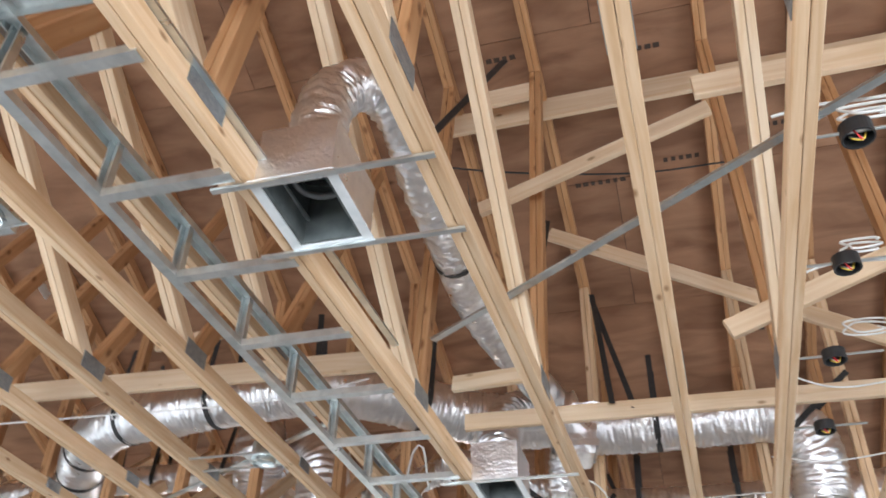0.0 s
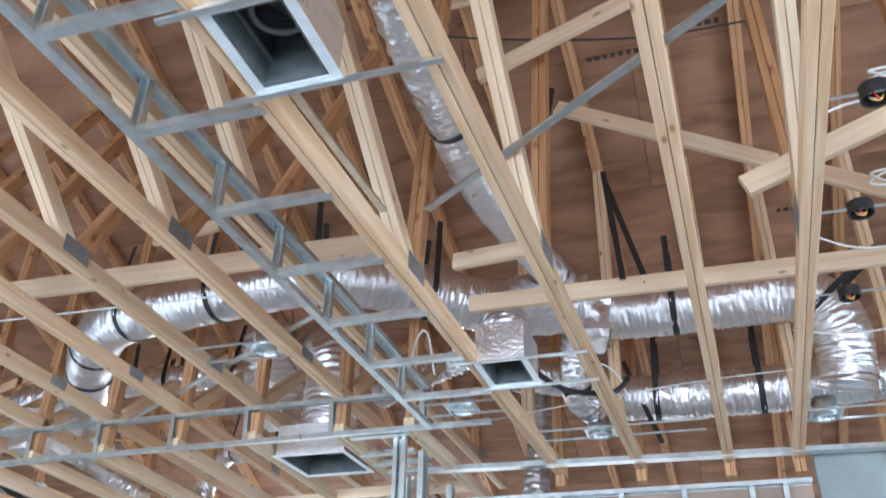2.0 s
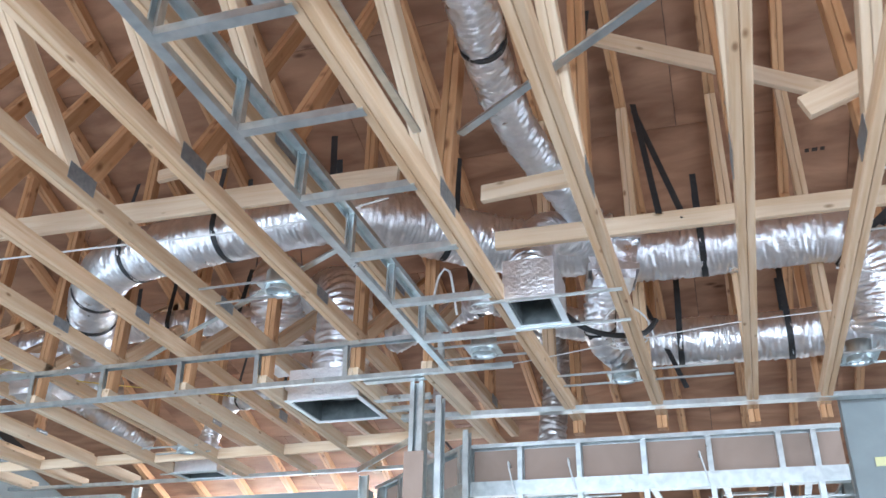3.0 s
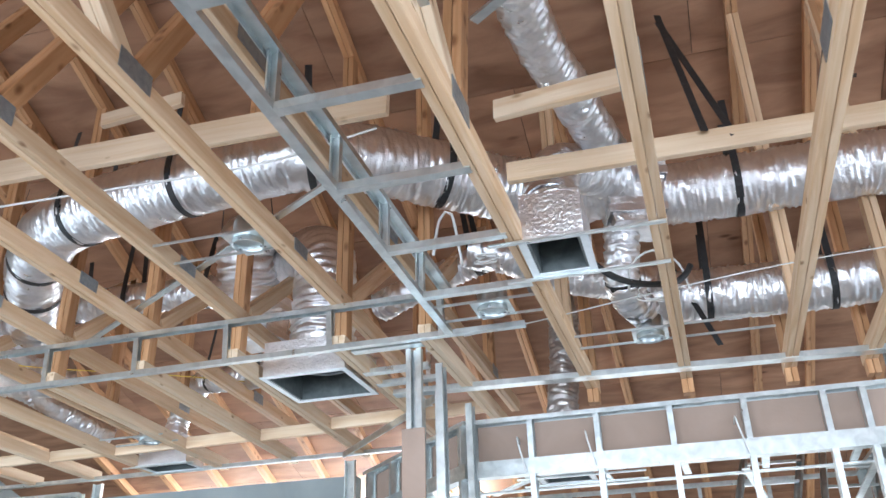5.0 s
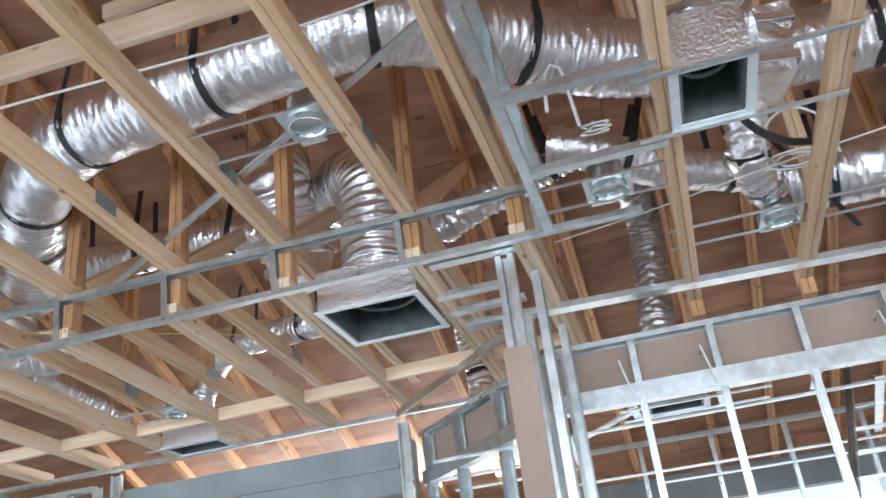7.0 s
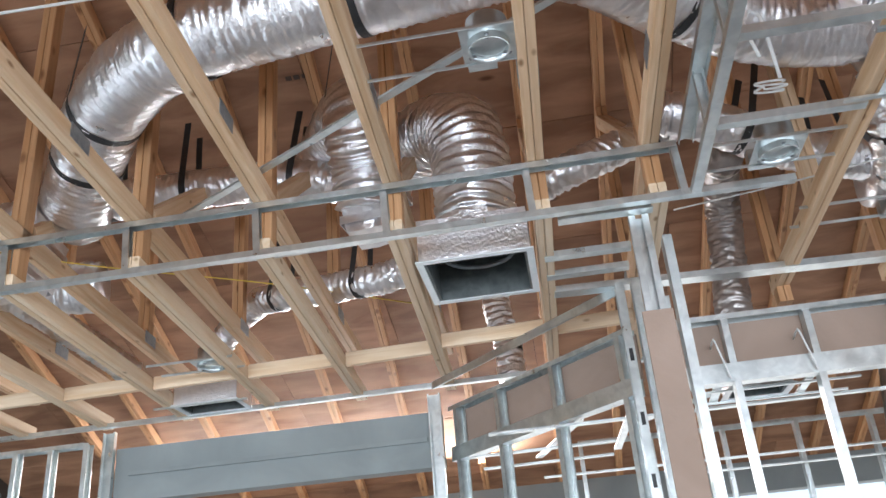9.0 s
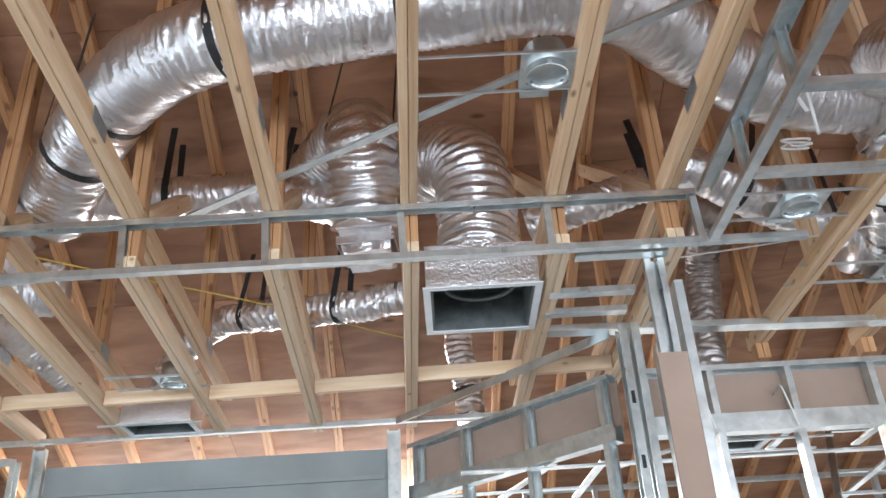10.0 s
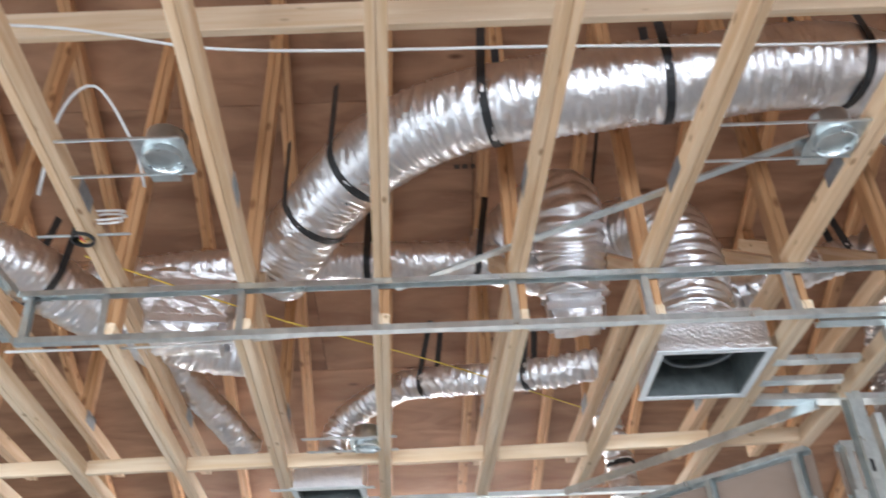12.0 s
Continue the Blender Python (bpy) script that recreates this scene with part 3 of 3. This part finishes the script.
plenum((-0.34, 5.85, 3.72), (0.36, 0.34, 0.36), 12, "foil-taped triangular duct junction box")
plenum((-2.98, 6.55, 3.62), (0.36, 0.3, 0.34), -6, "foil-wrapped duct plenum hanging above the frame")
plenum((-5.13, 6.34, 3.49), (0.66, 0.36, 0.34), 8, "foil-wrapped duct plenum at the trunk's end")

# ---- recessed lights ----
def can_light(x, y, z, x0, x1, label, rot=0):
    """A recessed-lamp housing on a plate, on two bar hangers."""
    t = thing("recessed_light", label, "light fixture", (x, y, z), group="recessed lights")
    bm = bmesh.new()
    bmesh.ops.create_cube(bm, size=1, matrix=Matrix.Diagonal((0.2, 0.2, 0.006, 1)))
    me = bpy.data.meshes.new("plate")
    bm.to_mesh(me)
    bm.free()
    me.materials.append(STEEL)
    place("mounting_plate", me, pose(0, 0, 0.02), t)
    v, f, n = [], [], 28
    for rr, zz in ((0.078, -0.012), (0.072, -0.012), (0.07, 0.012), (0.07, 0.11), (0.001, 0.11), (0.001, 0.115), (0.078, 0.115), (0.078, -0.012)):
        v += [(rr * math.cos(2 * math.pi * k / n), rr * math.sin(2 * math.pi * k / n), zz) for k in range(n)]
    for i in range(7):
        f += [(i * n + k, i * n + (k + 1) % n, (i + 1) * n + (k + 1) % n, (i + 1) * n + k) for k in range(n)]
    place("housing", mesh_of("housing", v, f, STEEL, True), Matrix(), t)
    solid_box("junction_box", (-0.09, 0.11, 0.024), (0.02, 0.16, 0.1), STEEL, "", "", "", t)
    for k in (30, 150, 270):
        a = radians(k + rot)
        board("clip", (0.06 * math.cos(a), 0.06 * math.sin(a), -0.004), (0.088 * math.cos(a), 0.088 * math.sin(a), -0.004), 0.016, 0.004, PLATE, t)
    for dy in (-0.105, 0.105):
        board("bar_hanger", (x0 - x, dy, 0.018), (x1 - x, dy, 0.018), 0.006, 0.016, STEEL, t)
    return t


can_light(-2.18, 4.91, HIGH, -2.69, -2.07, "galvanized recessed light housing on bar hangers between chords")
can_light(-4.74, 4.86, HIGH, -5.20, -4.65, "galvanized recessed light housing with coiled cable beside it")
can_light(-1.10, 5.53, LOW, -1.38, -0.82, "galvanized recessed light housing beside the steel rungs")
can_light(-0.35, 6.26, LOW + 0.02, -0.88, 0.33, "galvanized recessed light housing on long thin bars")
can_light(1.05, 6.2, LOW, 0.94, 1.46, "galvanized recessed light housing beneath the foil duct")
can_light(-3.6, 3.2, HIGH, -3.94, -3.39, "galvanized recessed light housing above the tray")
can_light(-2.17, 2.33, HIGH, -2.55, -2.03, "galvanized recessed light housing near the truss webs")
can_light(-4.2, 7.2, LOW, -4.57, -4.02, "galvanized recessed light housing under the narrow duct")

# ---- boxes and cables ----
def round_box(x, y, z):
    t = thing("junction_box", "round black plastic ceiling box with coiled white cable", "electrical box", (x, y, z), group="round ceiling boxes")
    v, f, n = [], [], 24
    for rr, zz in ((0.05, 0.05), (0.05, 0), (0.044, 0), (0.042, 0.035), (0.001, 0.035), (0.001, 0.05), (0.05, 0.05)):
        v += [(rr * math.cos(2 * math.pi * k / n), rr * math.sin(2 * math.pi * k / n), zz) for k in range(n)]
    for i in range(6):
        f += [(i * n + k, i * n + (k + 1) % n, (i + 1) * n + (k + 1) % n, (i + 1) * n + k) for k in range(n)]
    place("shell", mesh_of("shell", v, f, BLACK), Matrix(), t)
    for m, a in ((YELLOW, 0.3), (WHITE, 2.2), (RED, 4.0)):
        place("wire", tube_mesh([(0.03 * math.cos(a), 0.03 * math.sin(a), 0.03), (0.01, 0.0, -0.006), (-0.02 * math.cos(a), 0.01, 0.012)], 0.0035, m, 0.01, 6), Matrix(), t)
    board("bracket", (-0.2, 0, 0.03), (0.2, 0, 0.03), 0.012, 0.01, STEEL, t)
    return t


for p in ((0.99, 2.43, 3.1), (1.03, 3.15, 3.1), (1.05, 3.88, 3.1), (1.07, 4.64, 3.1), (-5.23, 5.35, 3.3)):
    round_box(*p)


def coil(x, y, z, r):
    pts = [(x + r * math.cos(a) + 0.02 * math.sin(2.3 * a), y + 0.5 * r * math.sin(a) + 0.004 * a, z + 0.6 * r * math.sin(a)) for a in np.linspace(0, 13, 40)]
    cable("cable_coil", pts, 0.005, WHITE, "loose coil of white electrical cable by a box", "cable")


coil(1.04, 2.42, 3.22, 0.08)
coil(1.09, 3.13, 3.2, 0.06)
coil(1.2, 3.83, 3.24, 0.09)
coil(-5.17, 5.32, 3.42, 0.09)
coil(-1.1, 5.4, 3.3, 0.05)
coil(-0.28, 5.9, 3.2, 0.1)
cable("cable", [(0.8, 2.59, 3.39), (0.95, 2.6, 3.42), (1.19, 2.53, 3.35), (1.61, 2.47, 3.37)], 0.006, WHITE, "white electrical cable looping over the trusses")
cable("cable", [(0.87, 3.36, 3.22), (1.03, 3.37, 3.27), (1.32, 3.34, 3.24), (1.88, 3.32, 3.25)], 0.005, WHITE, "white electrical cable strung between boxes")
cable("cable", [(0.86, 4.15, 3.2), (1.17, 4.36, 3.2), (1.7, 4.35, 3.26)], 0.005, WHITE, "white electrical cable strung between boxes")
cable("cable", [(0.85, 5.17, 3.2), (1.21, 5.25, 3.18), (1.88, 5.12, 3.22)], 0.005, WHITE, "white electrical cable strung between boxes")
cable("cable", [(-6.74, 4.27, 3.46), (-5.29, 4.53, 3.72), (-4.46, 4.63, 3.65), (-3.23, 4.65, 3.62), (-2.06, 4.69, 3.62), (-1.44, 4.72, 3.72)], 0.006, WHITE, "white electrical cable draped along the bracing board")
cable("cable", [(-5.39, 5.2, 3.44), (-5.26, 4.97, 3.67), (-5.08, 4.86, 3.72), (-4.94, 5.0, 3.53), (-4.92, 5.15, 3.42)], 0.006, WHITE, "white cable looping into a recessed light")
cable("cable", [(-1.25, 4.98, 3.14), (-1.24, 5.07, 3.37), (-1.18, 5.07, 3.39), (-1.15, 5.13, 3.14)], 0.007, WHITE, "white cable standing in a loop above the rungs")
cable("cable", [(-5.77, 5.93, 3.09), (-4.91, 5.91, 3.08), (-4.08, 5.88, 3.1), (-3.3, 5.88, 3.08), (-2.55, 5.88, 3.1)], 0.007, WHITE, "white cable lying along the steel track")
cable("cable", [(-5.37, 5.67, 3.44), (-4.57, 6.24, 3.39), (-3.72, 6.9, 3.42), (-2.8, 7.64, 3.42)], 0.004, YELLOW, "thin yellow cable running diagonally above the chords")
cable("cable", [(-1.43, 6.22, 3.2), (-0.96, 6.05, 3.17), (-0.37, 5.88, 3.17), (0.33, 5.74, 3.18), (0.91, 5.66, 3.17)], 0.004, WHITE, "thin white cable strung through the trusses")
cable("cable", [(0.36, 3.72, 3.2), (0.36, 4.05, 3.56), (0.39, 4.03, 3.3), (0.38, 4.29, 3.2)], 0.008, STRAP, "black cable hooked over a truss chord")
cable("cable", [(-1.03, 4.1, 4.87), (-0.42, 4.3, 4.84), (0.31, 4.58, 4.92), (0.91, 4.67, 4.97)], 0.006, STRAP, "thin black cable stapled across the webs")
for p, q in (((-0.46, 2.69, 3.67), (-0.23, 3.15, 4.57)), ((0.02, 4.8, 3.44), (-0.07, 5.17, 4.42)), ((0.14, 4.84, 3.42), (-0.07, 5.17, 4.37)), ((-0.26, 3.99, 3.65), (-0.22, 4.3, 4.42)),
             ((0.03, 6.51, 3.06), (-0.2, 6.7, 3.76))):
    ob = board("hanger_strap", p, q, 0.035, 0.003, STRAP, None, (0.3, -1, 0.2))
    tagged(ob, "black webbing strap hanging from the roof framing", "strap")

cable("hose", [(-0.72, 5.16, 3.28), (-0.59, 5.28, 3.17), (-0.47, 5.47, 3.12), (-0.32, 5.64, 3.13), (-0.16, 5.74, 3.17), (-0.09, 5.77, 3.26)], 0.017, STRAP, "thick black flexible hose curling below the register", "hose")
cable("cable", [(-0.42, 5.78, 3.16), (-0.39, 5.76, 3.3), (-0.27, 5.76, 3.37), (-0.15, 5.77, 3.28), (-0.11, 5.86, 3.15)], 0.006, WHITE, "white cable looping near the junction box")
# ---- partition framing ----
def stud_wall(name, p, q, z0, z1, xs, label, panel=None, depth=0.09):
    """Steel stud partition from p to q (plan), studs at the fractions xs, with an optional board band."""
    t = thing(name, label, "stud wall", (p[0], p[1], 0))
    p3, q3 = Vector((0, 0, 0)), Vector((q[0] - p[0], q[1] - p[1], 0))
    along = q3.normalized()
    for z, up in ((z1, (0, 0, -1)), (z0, (0, 0, 1))):
        channel("track", p3 + Vector((0, 0, z)), q3 + Vector((0, 0, z)), depth, 0.03, t, up)
    for s in xs:
        a = p3.lerp(q3, s)
        channel("stud", a + Vector((0, 0, z0 + 0.004)), a + Vector((0, 0, z1 - 0.004)), depth - 0.006, 0.035, t, along, 0.008)
    if panel:
        back = Vector((-along.y, along.x, 0)) * (depth / 2 + 0.009)
        mid = (panel[0] + panel[1]) / 2
        board("board", p3 + back + Vector((0, 0, mid)), q3 + back + Vector((0, 0, mid)), 0.013, panel[1] - panel[0], PAPER, t, (0, 0, 1), "brown paper-faced gypsum board")
        channel("header", p3 + Vector((0, 0, panel[0] - 0.09)), q3 + Vector((0, 0, panel[0] - 0.09)), depth - 0.002, 0.10, t)
    return t


tagged(channel("ceiling_track", (-2.05, 6.74, LOW - 0.006), (2.8, 7.03, LOW - 0.006), 0.09, 0.035), "galvanized steel track fixed under the truss chords", "track")
stud_wall("stud_wall", (-1.60, 6.9), (0.96, 6.9), 0.0, 2.86, (0.008, 0.155, 0.32, 0.495, 0.665, 0.84, 0.925), "galvanized stud partition with a brown board header", (2.58, 2.84))
stud_wall("stud_wall", (-2.87, 8.42), (-1.66, 7.16), 0.0, 2.94, (0.03, 0.3, 0.62, 0.95), "angled galvanized stud partition with brown header board", (2.64, 2.92))
stud_wall("stud_wall", (-2.0, 9.9), (3.0, 9.9), 0.0, 2.9, (0, 0.12, 0.24, 0.36, 0.48, 0.6, 0.72, 0.84, 1), "galvanized stud partition in the next room")
stud_wall("stud_wall", (1.2, 7.2), (1.2, 9.8), 0.0, 2.9, (0, 0.2, 0.4, 0.6, 0.8, 1), "galvanized stud partition beyond the opening")
stud_wall("stud_wall", (-7.0, 8.25), (-5.6, 8.25), 0.0, 2.95, (0, 0.2, 0.4, 0.6, 0.8, 1), "galvanized stud partition beside the outer wall")
# lowered ceiling framing of the next room
NEXT = 2.5
for x0, y0, x1, y1 in ((-2.55, 7.5, 2.4, 7.4), (-2.3, 9.15, 2.4, 9.2), (-2.75, 8.1, -1.78, 8.07), (-2.7, 8.55, -1.78, 8.52), (-1.3, 9.7, 2.4, 9.7)):
    flat_bar((x0, y0, NEXT), (x1, y1, NEXT), 0.05, "galvanized steel runner of the next room's lowered ceiling")
for x in (-1.26, -0.78, -0.28, 0.2, 0.72):
    flat_bar((x, 6.99, NEXT + 0.014), (x + 0.02, 7.4, NEXT + 0.014), 0.045, "short galvanized joist between header and runner")
for x0, y0, x1, y1 in ((-1.62, 7.72, -1.22, 7.2), (-2.3, 8.5, -2.0, 7.5), (-1.75, 8.5, -1.7, 7.5), (0.35, 9.15, 0.1, 7.45), (1.0, 9.15, 0.9, 7.45), (1.7, 9.15, 1.6, 7.45)):
    flat_bar((x0, y0, NEXT + 0.03), (x1, y1, NEXT + 0.03), 0.05, "galvanized cross joist over the next room's runners")
hang = thing("ladder_frame", "pale blue-grey steel ladder framing in the next room", "ceiling frame", (-0.08, 8.3, 2.45))
for x in (0, 0.42):
    channel("rail", (x, 0, -0.5), (x + 0.3, 0.45, 0.5), 0.05, 0.03, hang)
for k in range(7):
    s = k / 6
    channel("rung", (0.3 * s, 0.45 * s, -0.5 + s), (0.42 + 0.3 * s, 0.45 * s, -0.5 + s), 0.04, 0.02, hang)
for m in (pose(0.62, 8.6, 2.45, 0, 0, 12), pose(1.25, 8.2, 2.45, 0, 0, 0)):
    copy_thing(hang, m)
# ---- corner column ----
col = thing("steel_column", "clustered galvanized studs with a brown board forming a column", "column", (-1.585, 6.05, 0))
channel("stud", (-0.06, -0.12, 0.0), (-0.06, -0.12, LOW - 0.01), 0.088, 0.04, col, (0, -1, 0), 0.029)
channel("stud", (0.04, -0.02, 0.0), (0.04, -0.02, LOW - 0.08), 0.088, 0.04, col, (1, 0, 0), 0.01)
channel("stud", (-0.14, 0.28, 0.0), (-0.14, 0.28, LOW - 0.16), 0.088, 0.04, col, (-1, 0, 0), 0.01)
channel("stud", (-0.05, 0.4, 0.0), (-0.05, 0.4, LOW - 0.1), 0.088, 0.04, col, (-1, 0, 0), 0.01)
channel("stud", (0.06, 0.55, 0.0), (0.06, 0.55, LOW - 0.16), 0.088, 0.04, col, (1, 0, 0), 0.01)
board("board", (-0.06, -0.17, 0.0), (-0.06, -0.17, 2.58), 0.13, 0.013, PAPER, col, (0, 1, 0), "pinkish brown board strip")
for x, y in ((-1.86, 6.26), (-1.86, 6.5), (-1.78, 5.87)):
    tagged(channel("steel_stub", (x - 0.22, y, LOW - 0.005), (x + 0.2, y, LOW - 0.005), 0.06, 0.03), "short galvanized steel stub track near the column", "track")

for dz in (0.45, 1.05, 1.6, 2.2):
    z = LOW - 0.3 - dz / 2
    place("knockout", board_mesh(0.06, 0.018, 0.002, BLACK, 0.0006), frame_along((-0.16, 0.2348, z - 0.03), (-0.16, 0.2348, z + 0.03), (0, 1, 0)), col, "dark punched slot in a stud")
for x in (-1.27, -0.84, 0.05):
    cable("cable_end", [(x, 6.94, 2.70), (x + 0.004, 6.84, 2.72), (x + 0.014, 6.82, 2.66), (x + 0.05, 6.83, 2.50)], 0.005, WHITE, "cable end dangling from the header board")
# ---- outer wall ----
solid_box("wall_far_head", (-5.42, 8.36, 2.52), (-2.96, 8.50, 2.91), DRYWALL)
solid_box("wall_far_ledge", (-5.3, 8.335, 2.70), (-3.06, 8.358, 2.73), DRYWALL)
solid_box("wall_far_west", (-8.5, 8.42, 0), (-7.1, 8.56, 2.93), DRYWALL)
tagged(channel("ceiling_track", (-7.0, 8.25, LOW - 0.008), (-1.5, 8.18, LOW - 0.008), 0.05, 0.03), "galvanized steel track along the outer wall", "track")
for x in (-5.46, -2.99):
    tagged(channel("door_stud", (x, 8.34, 0), (x, 8.34, LOW - 0.02), 0.09, 0.04, None, (0, -1, 0), 0.01), "galvanized stud beside the outer wall opening", "stud")
# grey duct shaft
solid_box("wall_shaft", (1.02, 7.1, 0), (2.9, 7.22, 3.12), DRYWALL)
tagged(board("label", (1.16, 7.095, 2.65), (1.27, 7.095, 2.65), 0.06, 0.002, NOTE, None, (0, -1, 0)), "pale yellow paper label stuck on the grey shaft", "label")
plate_up = board("metal_plate", (-4.66, 5.03, 5.22), (-4.66, 5.27, 5.14), 0.004, 0.09, LIT_ZINC)
tagged(plate_up, "bright galvanized plate nailed to a truss web", "plate")
